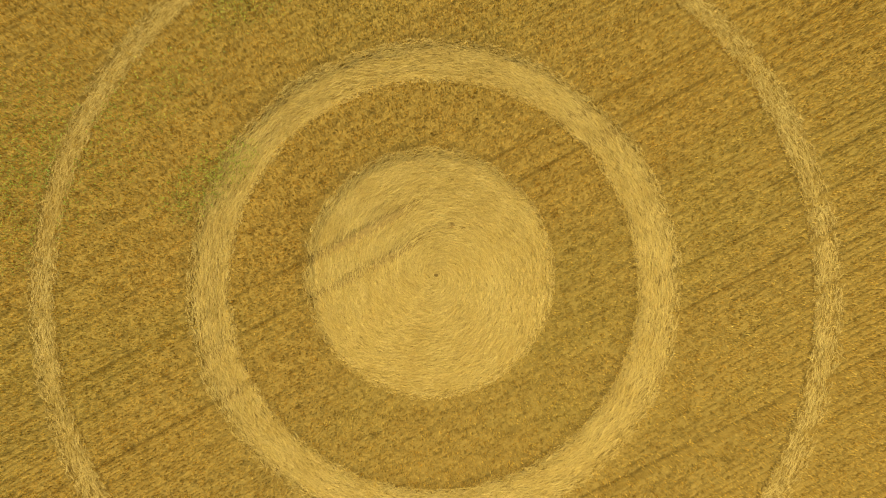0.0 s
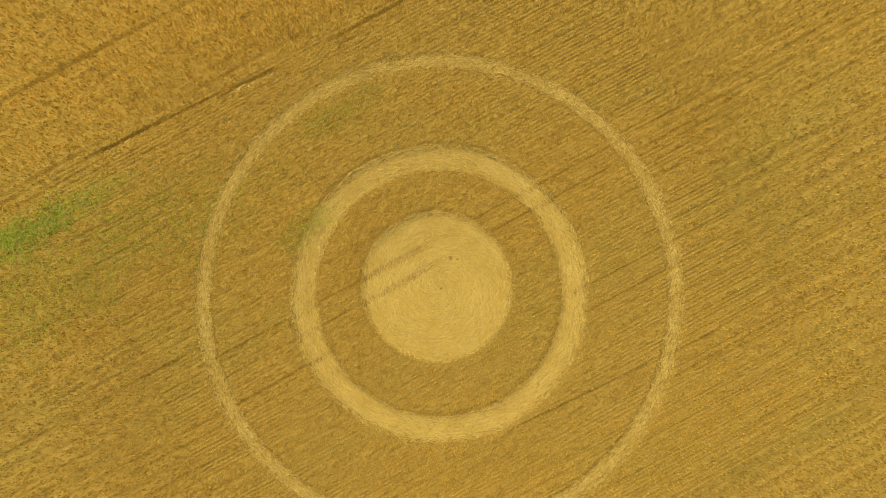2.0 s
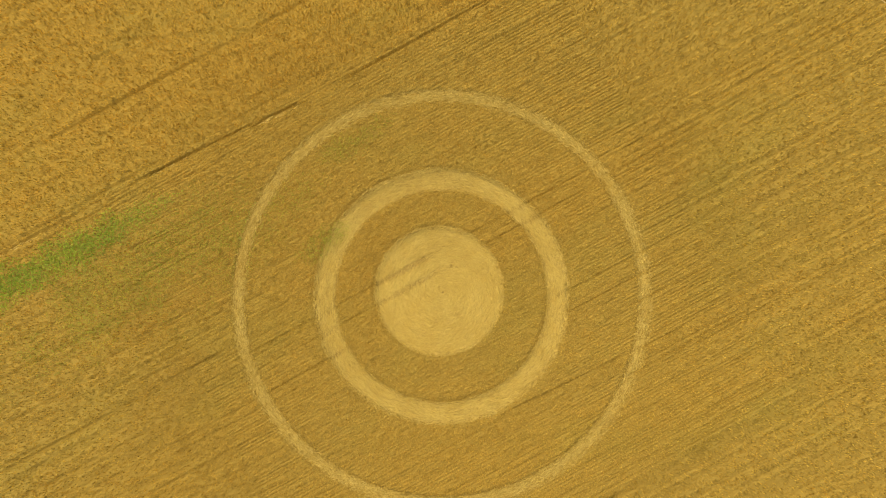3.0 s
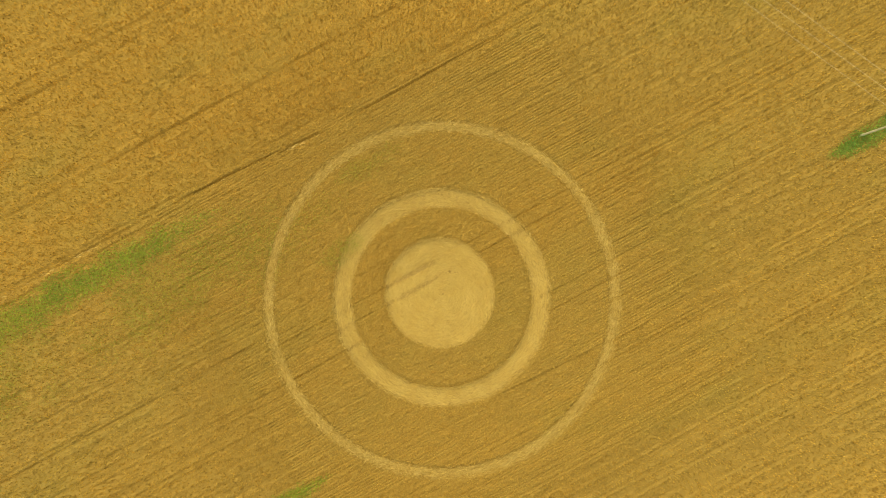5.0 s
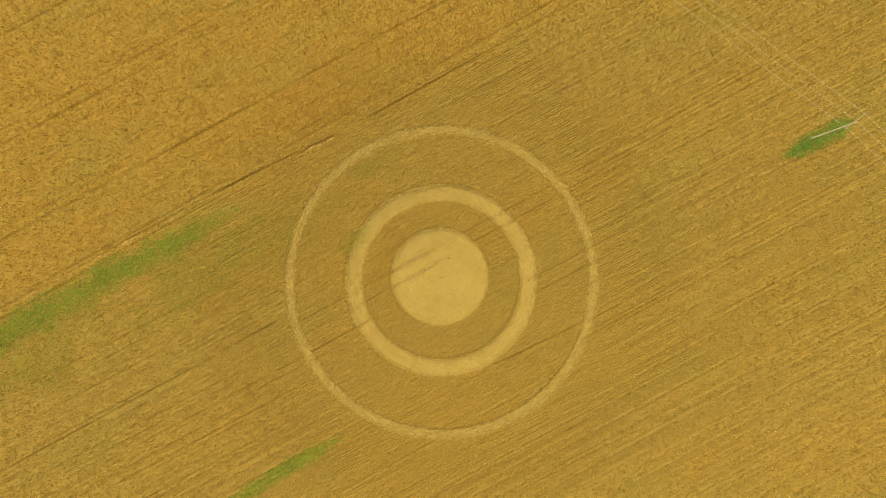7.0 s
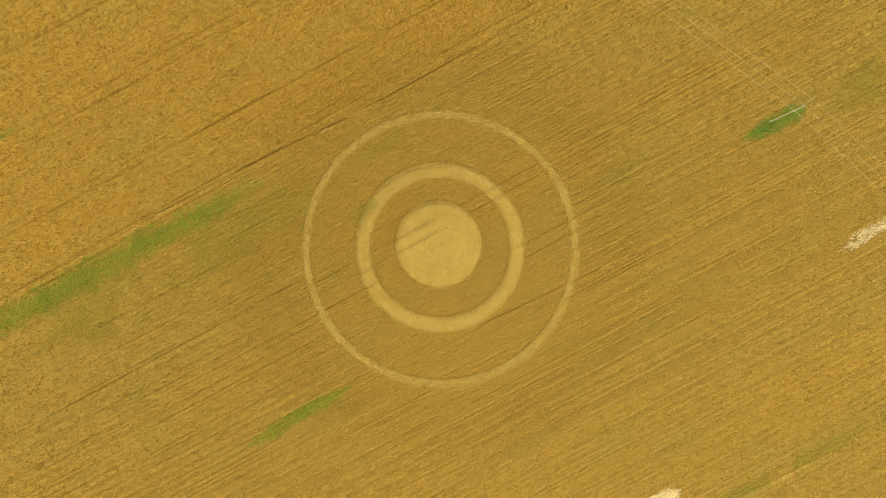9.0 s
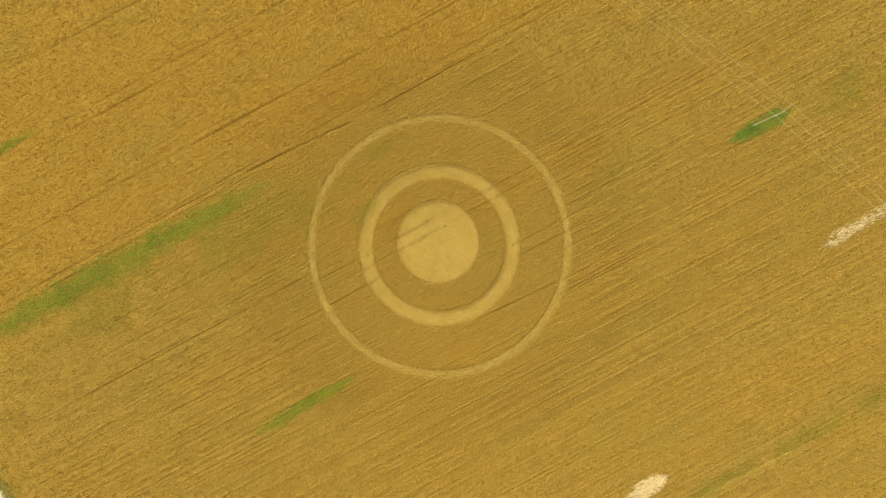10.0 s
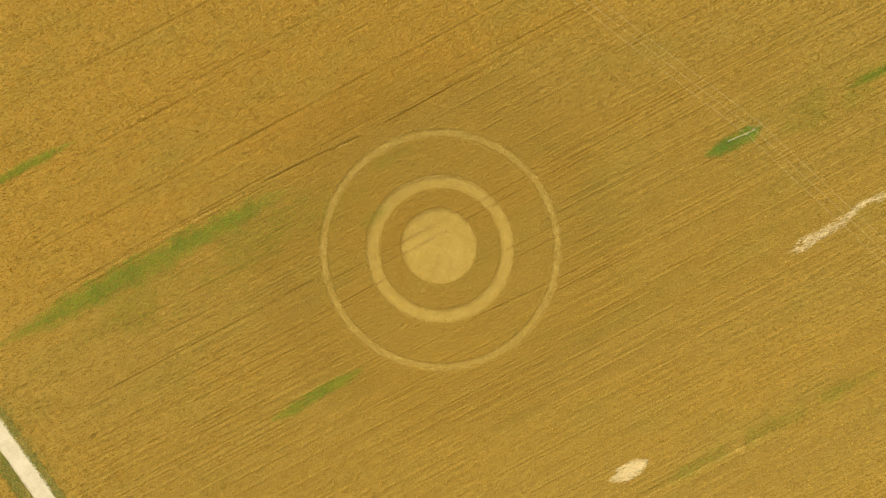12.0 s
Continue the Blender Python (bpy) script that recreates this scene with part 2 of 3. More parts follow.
def track_wear(x, y, spread=1.0):
    """How much the wheels have taken away at a place, 0 to 1."""
    u, v = x * CU + y * SU, -x * SU + y * CU
    wear = np.zeros_like(x)
    for u0, v0, u1, v1, half, gone in TRACKS:
        slope = (v1 - v0) / (u1 - u0)
        d = v - v0 - (u - u0) * slope
        near = (np.abs(d) < 1.5 * half * spread + 0.08) & (u > u0) & (u < u1)
        un = u[near]
        d = np.abs(d[near] - 0.1 * (vnoise(un * 0.12, 0 * un + v0, 31) - 0.5))
        patchy = np.clip(gone * (0.6 + 0.8 * vnoise(un * 0.2, 0 * un + v0, 32)), 0, 1) * np.clip(np.minimum(un - u0, u1 - un) / (0.12 * (u1 - u0)), 0, 1)
        wear[near] = np.maximum(wear[near], patchy * np.clip(1.6 * (1 - d / (1.05 * half * spread)), 0, 1))
    return wear


def crop_cover(x, y, rough=0.0, weedy=True):
    """The share of the crop that stands at a place."""
    cover = 1 - (0.75 if weedy else np.interp(np.hypot(x, y), [18, 27], [0.55, 0.75])) * track_wear(x, y)
    cover[pressed(x, y, DISC, 0, rough)] = 0
    cover[pressed(x, y, RING, 0, rough)] = 0
    cover[pressed(x, y, THIN_RING, 0.0, 2.4 * rough)] *= 0.2 if rough else 0.6
    for s in (WEED_STRIPS + [POLE_PATCH]) if weedy else ():
        cover *= 1 - 0.75 * strip(x, y, *s)
    for s in BLEACHED_SPOTS if weedy else ():
        cover *= 1 - 0.8 * strip(x, y, *s)
    for s in STREAKS:
        cover *= 1 - 0.8 * strip(x, y, *s)
    for gx, gy, gr in GAPS:
        cover[np.hypot(x - gx, (y - gy) * 1.4) < gr] = 0
    off = road_offset(x, y)
    for at in (3.6, 6.4, 8.2):
        cover *= 1 - 0.7 * np.clip(1.5 - np.abs(off - at) / 0.2, 0, 1) * (np.hypot(x + 56, y + 42) < 22)
    cover[(off > -3.4) & (off < 2.9)] = 0
    return cover


# ---- meshes of many small blades ----
def soup(name, verts, faces, material):
    """One mesh from an array of corners and an array of faces that all have the same number of corners."""
    me = bpy.data.meshes.new(name)
    n, k = faces.shape
    me.vertices.add(len(verts))
    me.vertices.foreach_set("co", np.ascontiguousarray(verts, np.float32).ravel())
    me.loops.add(n * k)
    me.loops.foreach_set("vertex_index", np.ascontiguousarray(faces, np.int32).ravel())
    me.polygons.add(n)
    me.polygons.foreach_set("loop_start", np.arange(0, n * k, k, dtype=np.int32))
    me.update(calc_edges=True)
    me.materials.append(material)
    return new(name, me)


def blades(x, y, z0, z1, lean, heading, width):
    """Blades from z0 to z1 that lean over by so many metres, wider at the top."""
    n = len(x)
    dx, dy = np.cos(heading), np.sin(heading)
    low = np.stack([x - dx * lean / 2, y - dy * lean / 2, z0], -1)
    top = np.stack([x + dx * lean / 2, y + dy * lean / 2, z1], -1)
    side = np.stack([-dy * width / 2, dx * width / 2, 0 * dx], -1)
    v = np.stack([low - side * 0.6, low + side * 0.6, top + side, top - side], 1).reshape(-1, 3)
    return v, np.arange(4 * n).reshape(n, 4)


def sown(x0, x1, y0, y1, density, spacing, spread):
    """Places in drill rows inside a box."""
    n = int((x1 - x0) * (y1 - y0) * density)
    x, y = rng.uniform(x0, x1, n), rng.uniform(y0, y1, n)
    u, w = to_rows(x, y)
    w = (np.floor(w / spacing) + 0.5) * spacing + rng.normal(0, spread, n)
    return from_rows(u, w)


ROW_GAP = 0.3


def furrow(u, w):
    """Narrow gaps between drill rows, each of its own strength, fading in and out along the way."""
    row = np.round(w / ROW_GAP)
    strength = np.clip(2.6 * vnoise(u * 0.05, row * 1.37 + 0.5, 47) - np.interp(np.hypot(u, w), [18, 30], [0.45, 0.85]) + 1.2 * (fbm(u * 0.02, w * 0.06, 48) - 0.5), 0, 1)
    broken = np.clip(0.5 + 0.8 * vnoise(u * 0.4, row * 2.1 + 0.3, 49), 0, 1)
    calm = np.interp(np.hypot(u, w), [12, 20], [0.35, 1.0])      # a more even stand inside the broad ring
    calm = calm * np.interp(w, [-2, 14, 24], [1.0, 0.65, 0.4]) * np.interp(u, [-50, -10, 10], [0.85, 0.8, 1.0])
    return calm * broken * strength * np.exp(-((w - ROW_GAP * row) / 0.08) ** 2)


def flecks(u, w):
    """Small hollows in the stand, thicker in some drifts than in others."""
    drift = fbm(u * 0.03, w * 0.09, 46)
    even = np.interp(np.hypot(u, w), [16, 40], [0.3, 0.8])
    return even * np.clip((vnoise(u * 2.3 + 7, w * 4.1, 45) - 0.74 + 0.3 * (drift - 0.45)) / 0.14, 0, 1)


def stand_height(x, y):
    u, w = to_rows(x, y)
    streak = vnoise(u * 0.7, w * 3.1, 41) - 0.5
    clump = vnoise(u * 3.4, w * 4.3, 40) - 0.5
    broad = fbm(x * 0.12, y * 0.12, 42) - 0.5
    tall = 0.80 + 0.07 * streak + 0.1 * clump + 0.10 * broad - 0.24 * flecks(u, w) - np.interp(np.hypot(u, w), [20, 27], [0.22, 0.44]) * furrow(u, w)
    for cx, cy, r0, r1 in (DISC, RING, THIN_RING):      # stalks at the edges of the pressed rings are bent down a little
        r = np.hypot(x - cx, y - cy)
        wide = 0.3 if r0 > 15 else 0.5
        tall = tall * (0.66 + 0.34 * np.clip(np.maximum(r - r1, r0 - r) / wide, 0, 1))
    return tall


def wheat(name, x, y, width, label):
    """Upright stalks, each a narrow blade that ends in its ear and leans a little."""
    u, w = to_rows(x, y)
    keep = rng.random(len(x)) < crop_cover(x, y, 0.1) * (1 - 0.75 * flecks(u, w)) * np.clip(1 - 1.25 * furrow(u, w), 0, 1)
    x, y, width = x[keep], y[keep], width[keep]
    n = len(x)
    h = stand_height(x, y) + rng.normal(0, 0.045, n)
    v, f = blades(x, y, h - rng.uniform(0.3, 0.4, n), h + 0.04, rng.uniform(0.01, 0.11, n), rng.uniform(0, 2 * np.pi, n), width * rng.uniform(0.6, 1.4, n))
    return tagged(soup(name, v, f, WHEAT), label, "wheat crop", kind="stuff")


# ---- ground ----
def ground_sheet():
    """One sheet to the horizon, fine in the middle."""
    edge = np.concatenate([[-2500, -900, -300, -140], np.linspace(-95, 95, 191), [140, 300, 900, 2500]])
    gx, gy = np.meshgrid(edge, edge, indexing="ij")
    near = (np.abs(gx) < 96) & (np.abs(gy) < 96)
    z = np.where(near, 0.05 * (fbm(gx * 0.8, gy * 0.8, 51) - 0.5), 0.0)
    off = road_offset(gx, gy)
    z -= np.where(near, 0.10 * np.exp(-((off + 2.6) / 0.8) ** 2), 0)      # shallow ditch beside the road
    v = np.stack([gx, gy, z], -1).reshape(-1, 3)
    m = len(edge)
    i, j = np.meshgrid(np.arange(m - 1), np.arange(m - 1), indexing="ij")
    a = (i * m + j).ravel()
    return tagged(soup("ground", v, np.stack([a, a + m, a + m + 1, a + 1], -1), SOIL), "brown soil with straw litter under the crop", "ground", kind="structure")


ground_sheet()


def dirt_road():
    s = np.arange(-260, 260.1, 1.0)
    across = np.array([-1.55, -1.3, -1.0, -0.75, -0.5, -0.2, 0.2, 0.5, 0.75, 1.0, 1.3, 1.55])
    dip = np.array([0.0, 0.07, 0.06, 0.035, 0.06, 0.09, 0.09, 0.06, 0.035, 0.06, 0.07, 0.0])
    sg, ag = np.meshgrid(s, across, indexing="ij")
    ag = ag + np.where(np.abs(ag) > 1.2, np.sign(ag) * 0.3 * (fbm(sg * 0.6, np.sign(ag), 61) - 0.5), 0)
    base = np.array([ROAD_MID * ROAD_ACROSS[0], ROAD_MID * ROAD_ACROSS[1]])
    x = base[0] + ag * ROAD_ACROSS[0] + sg * ROAD_ALONG[0]
    y = base[1] + ag * ROAD_ACROSS[1] + sg * ROAD_ALONG[1]
    z = dip[None] + 0.02 * (fbm(x * 2, y * 2, 62) - 0.5) + 0.03
    v = np.stack([x, y, z], -1).reshape(-1, 3)
    m = len(across)
    i, j = np.meshgrid(np.arange(len(s) - 1), np.arange(m - 1), indexing="ij")
    a = (i * m + j).ravel()
    return tagged(soup("road", v, np.stack([a, a + 1, a + m + 1, a + m], -1), ROAD), "pale sandy farm road with shallow wheel ruts", "road", kind="structure")


dirt_road()


# ---- the crop ----
def lower_leaves(name, du, dw, uneven, inner, label):
    """The dense leafy layer below the ears, ridged along the drill rows, falling to the ground where nothing stands."""
    reach_u, reach_w = (23.4, 23.4) if inner else (99, 84)
    u, w = np.meshgrid(np.arange(-reach_u, reach_u + 0.01, du), np.arange(-reach_w, reach_w + 0.01, dw), indexing="ij")
    x, y = from_rows(u, w)
    cover = crop_cover(x.ravel(), y.ravel(), 0.0, False).reshape(x.shape)
    z = (0.08 + 0.92 * np.clip(cover, 0, 1)) * (stand_height(x, y) - (0.155 if inner else 0.22) + uneven * (rng.random(x.shape) - 0.5))
    z[cover < 0.03] = 0.0
    z = np.maximum(z, 0.0)
    square = np.maximum(np.abs(u), np.abs(w))
    inside = square < 23.41 if inner else (np.abs(x) < 82) & (np.abs(y) < 51) & (square > 22.2)
    full = inside[:-1, :-1] & inside[1:, :-1] & inside[1:, 1:] & inside[:-1, 1:]
    up = z > 0.01
    full &= up[:-1, :-1] | up[1:, :-1] | up[1:, 1:] | up[:-1, 1:]
    m = w.shape[1]
    i, j = np.nonzero(full)
    a = i * m + j
    faces = np.stack([a, a + m, a + m + 1, a + 1], -1)
    used, faces = np.unique(faces, return_inverse=True)
    v = np.stack([x, y, z], -1).reshape(-1, 3)[used]
    return tagged(soup(name, v, faces.reshape(-1, 4), UNDER), label, "wheat crop", kind="stuff")


lower_leaves("wheat_undergrowth", 0.12, 0.075, 0.08, True, "dense dry lower leaves round the rings")
lower_leaves("wheat_undergrowth", 0.36, 0.15, 0.08, False, "dense dry lower leaves of the ripe wheat")


def field_beyond():
    """The same crop going on past the place, coarsely, on both sides of the road."""
    edge = np.arange(-420, 421, 4.0)
    x, y = np.meshgrid(edge, edge, indexing="ij")
    off = road_offset(x, y)
    z = 0.5 + 0.25 * (fbm(x * 0.2, y * 0.2, 91) - 0.5)
    out = ~((np.abs(x) < 79) & (np.abs(y) < 47)) & (np.abs(off) > 3.4)
    full = out[:-1, :-1] & out[1:, :-1] & out[1:, 1:] & out[:-1, 1:]
    side = off > 0
    full &= (side[:-1, :-1] == side[1:, 1:]) & (side[1:, :-1] == side[:-1, 1:])
    i, j = np.nonzero(full)
    a = i * len(edge) + j
    faces = np.stack([a, a + len(edge), a + len(edge) + 1, a + 1], -1)
    used, faces = np.unique(faces, return_inverse=True)
    v = np.stack([x, y, z], -1).reshape(-1, 3)[used]
    return tagged(soup("wheat_field", v, faces.reshape(-1, 4), UNDER), "ripe golden wheat field reaching far away", "wheat crop", kind="stuff")


field_beyond()


def thinned(r):
    """Stalks to the square metre, fewer and stouter away from the rings."""
    return np.interp(r, [0, 22, 32, 60, 100], [180, 180, 64, 40, 30])


def sow(x0, x1, y0, y1, most, r0, r1):
    """Stalks in drill rows, between two distances from the middle."""
    x, y = sown(x0, x1, y0, y1, most, ROW_GAP / 2, 0.03)
    r = np.hypot(x, y)
    some = (rng.random(len(x)) < thinned(r) / most) & (r >= r0) & (r < r1)
    return x[some], y[some], 0.040 * np.sqrt(180 / thinned(r[some]))


wheat("standing_wheat", *sow(-26, 26, -26, 26, 181, 0, 26), "ripe golden wheat standing round the pressed rings")
wheat("standing_wheat", *sow(-80, 80, -49, 49, 120, 26, 120), "ripe golden wheat of the wide open field")


# ---- straw pressed flat ----
def laid_straw(ring, density, spiral, lift, label):
    cx, cy, r0, r1 = ring
    n = int(np.pi * ((r1 + 0.5) ** 2 - max(r0 - 0.5, 0) ** 2) * density)
    r = np.sqrt(rng.uniform(max(r0 - 0.5, 0) ** 2, (r1 + 0.5) ** 2, n))
    a = rng.uniform(0, 2 * np.pi, n)
    x, y = cx + r * np.cos(a), cy + r * np.sin(a)
    u, w = to_rows(x, y)
    rut = track_wear(x, y, 2.6)
    if not r0:
        rut = 2.3 * rut * np.clip((2.5 - u) / 4, 0.15, 1)
    keep = pressed(x, y, ring, 0.22) & (rng.random(n) > 0.95 * np.clip(1.2 * rut, 0, 1))
    past = np.clip((np.maximum(r - r1, r0 - r if r0 else -9.0) + 0.3) / 0.5, 0, 1)      # leaning up against the standing crop
    keep &= rng.random(n) > 0.8 * past
    for gx, gy, gr in ((0.0, 0.0, 0.13), (0.77, 2.44, 0.2), (1.3, 2.35, 0.13)):
        keep &= np.hypot(x - gx, y - gy) > gr
    x, y, r, a, rut, past = x[keep], y[keep], r[keep], a[keep], rut[keep], past[keep]
    n = len(x)
    if not r0:      # the disc is swirled round a point off its centre
        a, r = np.arctan2(y, x), np.hypot(x, y)
    turn = a - np.pi / 2 + spiral * (1 + 3 * np.exp(-r / 0.9)) + rng.normal(0, 0.2, n) + past * rng.normal(0, 0.5, n) + 0.5 * (fbm(x * 0.7, y * 0.7, 71) - 0.5)
    length, width = rng.uniform(0.16, 0.40, n), rng.uniform(0.012, 0.025, n) * (0.8 if r0 > 15 else 1.0)
    lumps = 0.06 * fbm(x * 1.2, y * 1.2, 72) + 0.13 * vnoise(r * 3.2 - a * 1.1, a * 2.2 + 20, 73)
    rut = np.clip(rut, 0, 1)
    z = 0.05 + lift + lumps * (1 - 0.8 * rut) + rng.uniform(0, 0.07, n) * (1 - rut) + (0.42 - 0.8 * lift) * past
    rise = rng.normal(0, 0.05, n)
    roll = rng.normal(0, 0.35, n) * width
    dx, dy = np.cos(turn) * length / 2, np.sin(turn) * length / 2
    sx, sy = -np.sin(turn) * width / 2, np.cos(turn) * width / 2
    v = np.stack([np.stack([x - dx - sx, y - dy - sy, z - rise - roll], -1), np.stack([x + dx - sx * 0.5, y + dy - sy * 0.5, z + rise - roll], -1),
                  np.stack([x + dx + sx * 0.5, y + dy + sy * 0.5, z + rise + roll], -1), np.stack([x - dx + sx, y - dy + sy, z - rise + roll], -1)], 1).reshape(-1, 3)
    v[:, 2] = np.maximum(v[:, 2], 0.03)
    return tagged(soup("flattened_straw", v, np.arange(4 * n).reshape(n, 4), STRAW), label, "flattened crop", "pressed crop figures", "stuff")


laid_straw(DISC, 800, 0.22, 0.0, "pale straw disc pressed flat in a swirl")
laid_straw(RING, 560, 0.0, 0.06, "broad ring of pale straw pressed flat")
laid_straw(THIN_RING, 250, 0.0, 0.42, "narrow ring of pale straw pressed flat")


def straw_streak(a, b, half, seed, density, label, material=STRAW, z0=0.08, z1=0.35):
    """Straw lodged along the rows."""
    x0, x1, y0, y1 = min(a[0], b[0]) - 1, max(a[0], b[0]) + 1, min(a[1], b[1]) - 1, max(a[1], b[1]) + 1
    n = int((x1 - x0) * (y1 - y0) * density)
    x, y = rng.uniform(x0, x1, n), rng.uniform(y0, y1, n)
    u, w = to_rows(x, y)
    keep = rng.random(n) < strip(x, y, a, b, half, seed) * np.clip(2.2 * vnoise(u * 0.5, w * 2.2, seed) - 0.1, 0, 1)
    x, y = x[keep], y[keep]
    n = len(x)
    v, f = blades(x, y, rng.uniform(z0, z1, n), rng.uniform(z0, z1, n), rng.uniform(0.3, 0.6, n), ROW_ANGLE + rng.normal(0, 0.3, n), rng.uniform(0.04, 0.07, n))
    return tagged(soup("lodged_straw", v, f, material), label, "lodged crop", kind="stuff")


straw_streak(*STREAKS[0], 50, "short pale streak of lodged straw")
straw_streak(*STREAKS[1], 14, "faint pale line of lodged straw beside weeds")
straw_streak(*STREAKS[2], 14, "faint pale line of lodged straw in wheat")
straw_streak(*STREAKS[3], 30, "pale line of trodden straw along a grassy track")
straw_streak(*BLEACHED_SPOTS[0], 240, "small patch of bleached, lodged straw in wheat", BLEACHED, 0.55, 0.85)
for spot in BLEACHED_SPOTS[1:]:
    straw_streak(*spot, 60, "long ragged streak of bleached, lodged straw", BLEACHED, 0.55, 0.85)


# ---- weeds and grass ----
def weeds(name, box, mask, density, size, height, material, label, category):
    x0, x1, y0, y1 = box
    n = int((x1 - x0) * (y1 - y0) * density)
    x, y = rng.uniform(x0, x1, n), rng.uniform(y0, y1, n)
    keep = rng.random(n) < mask(x, y)
    x, y = x[keep], y[keep]
    n = len(x)
    h = height * rng.uniform(0.6, 1.15, n)
    v, f = blades(x, y, h - 0.7 * size * rng.random(n), h, rng.uniform(0.5, 1.3, n) * size, rng.uniform(0, 2 * np.pi, n), size * rng.uniform(0.3, 0.7, n))
    return tagged(soup(name, v, f, material), label, category, kind="stuff")


def box_of(a, b, pad):
    return min(a[0], b[0]) - pad, max(a[0], b[0]) + pad, min(a[1], b[1]) - pad, max(a[1], b[1]) + pad


def clear(x, y):
    ok = np.ones(len(x))
    for ring in (DISC, RING, THIN_RING):
        ok[pressed(x, y, ring)] = 0
    return ok


for s in WEED_STRIPS:
    weeds("weed_strip", box_of(s[0], s[1], s[2] * 2), lambda x, y, s=s: strip(x, y, *s), 170, 0.14, 0.8, WEED, "dense strip of green weeds along the crop rows", "weeds")
weeds("weed_patch", box_of(*POLE_PATCH[:2], 4), lambda x, y: strip(x, y, *POLE_PATCH), 170, 0.16, 0.75, LUSH, "green grass and weeds round the pole's foot", "weeds")
for s in THIN_WEEDS:
    weeds("scattered_weeds", box_of(s[0], s[1], s[2] * 2), lambda x, y, s=s: strip(x, y, *s) * (clear(x, y) if s[3] != 13 else 1.0) * np.clip(3 * fbm(x * 0.25, y * 0.25, s[3] + 90) - 0.8, 0, 1), 110, 0.085, 0.84, OLIVE,
          "sparse green weeds scattered through the wheat", "weeds")
weeds("verge_grass", (-90, -56, -56, -10), lambda x, y: np.where((road_offset(x, y) > 1.4) & (road_offset(x, y) < 2.6 + 2.6 * fbm(x * 0.5, y * 0.5, 81)), 0.8, 0.0), 60, 0.2, 0.35, GRASS, "uneven green grass verge beside the farm road", "grass")
weeds("verge_grass", (-90, -56, -56, -10), lambda x, y: np.where((road_offset(x, y) < -1.4) & (road_offset(x, y) > -2.8 - 1.6 * fbm(x * 0.5, y * 0.5, 82)), 0.9, 0.0), 60, 0.2, 0.4, GRASS, "lush green grass verge beside the farm road", "grass")


# ---- the overhead line ----
def part(name, bm, material, parent, label=""):
    me = bpy.data.meshes.new(name)
    bm.to_mesh(me)
    bm.free()
    me.materials.append(material)
    ob = new(name, me)
    ob.parent = parent
    return tagged(ob, label)


def tube(bm, a, b, r0, r1, sides=12):
    a, b = Vector(a), Vector(b)
    m = Matrix.Translation((a + b) / 2) @ (b - a).to_track_quat("Z", "Y").to_matrix().to_4x4()
    bmesh.ops.create_cone(bm, cap_ends=True, segments=sides, radius1=r0, radius2=r1, depth=(b - a).length, matrix=m)


POLE_AT, POLE_TOP, ARM_TURN = (46.5, 17.6), 10.3, 37.0


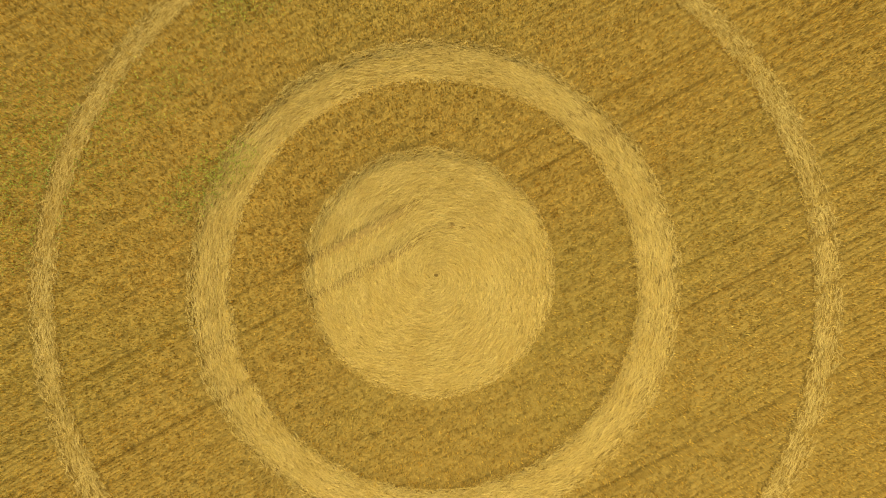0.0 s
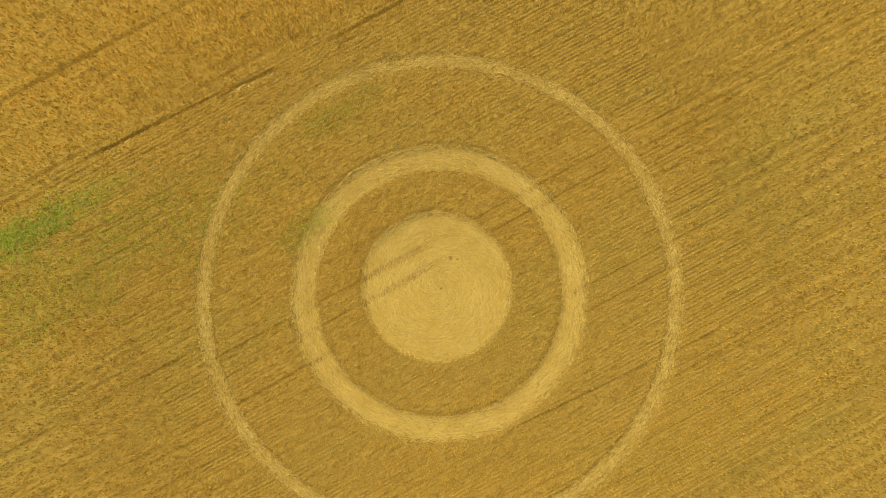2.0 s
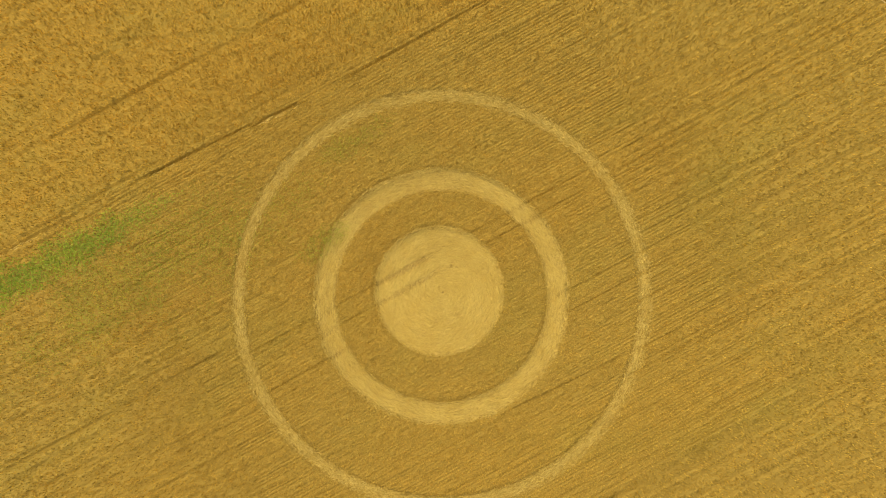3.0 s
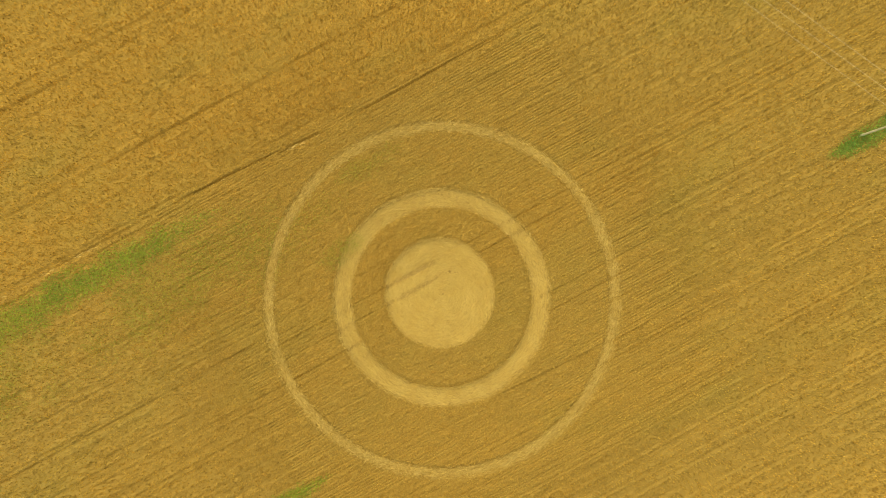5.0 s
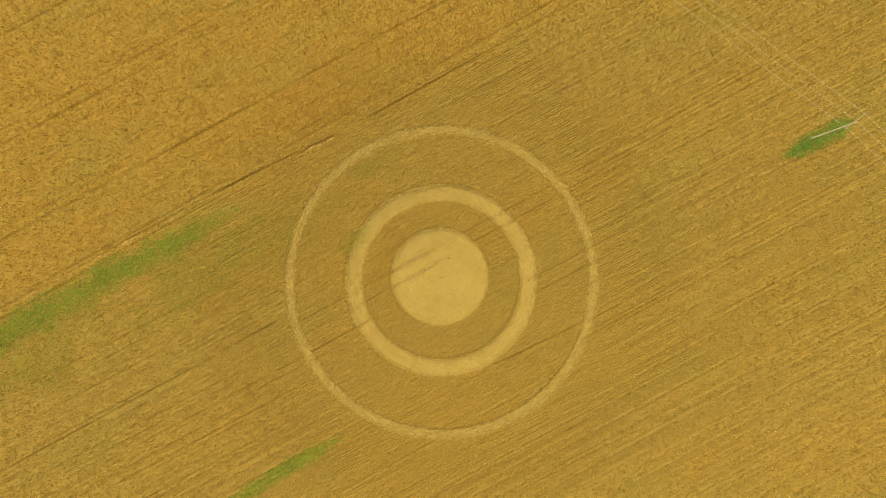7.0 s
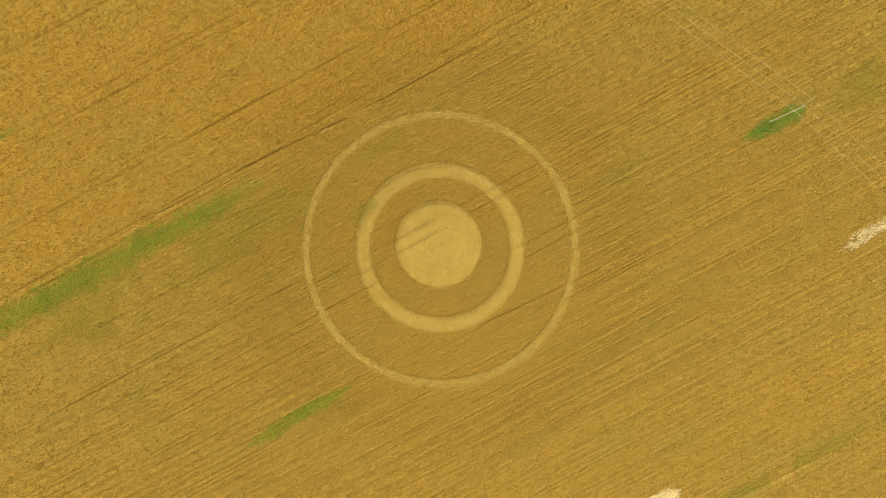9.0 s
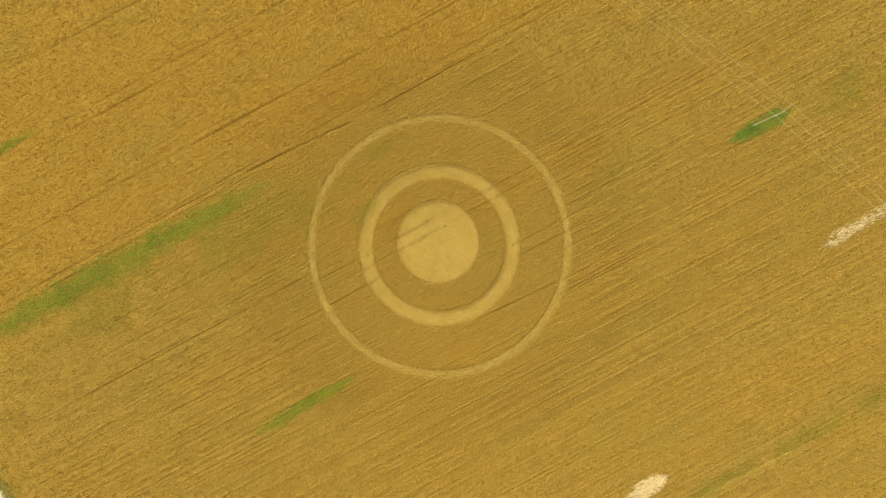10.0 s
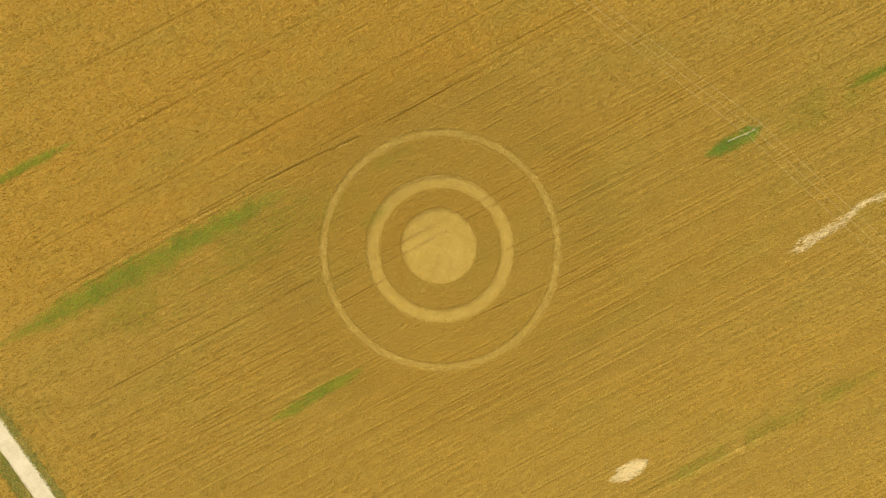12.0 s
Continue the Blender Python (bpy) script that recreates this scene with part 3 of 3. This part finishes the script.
def power_pole():
    pole = new("power_pole")
    bm = bmesh.new()
    tube(bm, (0, 0, -0.3), (0, 0, POLE_TOP), 0.125, 0.075, 16)
    part("shaft", bm, CONCRETE, pole, "pale tapered concrete shaft")
    bm = bmesh.new()
    bmesh.ops.create_cube(bm, size=1, matrix=Matrix.Translation((0, 0.13, POLE_TOP - 0.12)) @ Matrix.Diagonal((2.9, 0.09, 0.09, 1)))
    bmesh.ops.bevel(bm, geom=bm.edges[:], offset=0.012, segments=1, affect="EDGES")
    arm = part("crossarm", bm, STEEL, pole, "galvanised steel crossarm")
    for side in (-1, 1):
        bm = bmesh.new()
        tube(bm, (side * 0.8, 0.13, POLE_TOP - 0.16), (side * 0.05, 0.13, POLE_TOP - 0.75), 0.025, 0.025, 8)
        part("brace", bm, STEEL, pole)
    for k in (-1.35, 0.0, 1.35):
        bm = bmesh.new()
        base = POLE_TOP - 0.07 if k else POLE_TOP
        yy = 0.13 if k else 0.0
        tube(bm, (k, yy, base), (k, yy, base + 0.12), 0.02, 0.02, 8)
        for h, r in ((0.1, 0.075), (0.16, 0.065), (0.22, 0.05)):
            tube(bm, (k, yy, base + h), (k, yy, base + h + 0.06), r, r * 0.7, 12)
        part("insulator", bm, PORCELAIN, pole, "glazed ribbed insulator")
    pole.matrix_basis = pose(POLE_AT[0], POLE_AT[1], 0, 0, 0, ARM_TURN)
    return tagged(pole, "pale concrete power pole standing in green weeds", "power pole", "poles of the overhead line")


first_pole = power_pole()
UP_LINE, DOWN_LINE = math.radians(180 - 38.0), math.radians(-42.0)
SPAN = 75.0
for way in (UP_LINE, DOWN_LINE):
    copy_thing(first_pole, pose(POLE_AT[0] + SPAN * math.cos(way), POLE_AT[1] + SPAN * math.sin(way), 0, 0, 0, ARM_TURN))


def wire(offset):
    """One conductor that sags from pole to pole."""
    a = radians(ARM_TURN)
    dx, dy = offset * math.cos(a), offset * math.sin(a)
    if offset:
        dx, dy = dx - 0.13 * math.sin(a), dy + 0.13 * math.cos(a)
    top = POLE_TOP + (0.28 if not offset else 0.21)
    curve = bpy.data.curves.new("power_wire", "CURVE")
    curve.dimensions, curve.bevel_depth, curve.bevel_resolution = "3D", 0.016, 1
    pts = []
    for way, order in ((UP_LINE, range(24, 0, -1)), (DOWN_LINE, range(0, 25))):
        for k in order:
            s = k / 24
            pts.append((POLE_AT[0] + dx + SPAN * s * math.cos(way), POLE_AT[1] + dy + SPAN * s * math.sin(way), top - 4 * 1.1 * s * (1 - s)))
    sp = curve.splines.new("POLY")
    sp.points.add(len(pts) - 1)
    for p, c in zip(sp.points, pts):
        p.co = (*c, 1)
    curve.materials.append(ALUMINIUM)
    return tagged(new("power_wire", curve), "thin dull aluminium wire strung between poles", "power wire", "wires of the overhead line")


for k in (-1.35, 0.0, 1.35):
    wire(k)
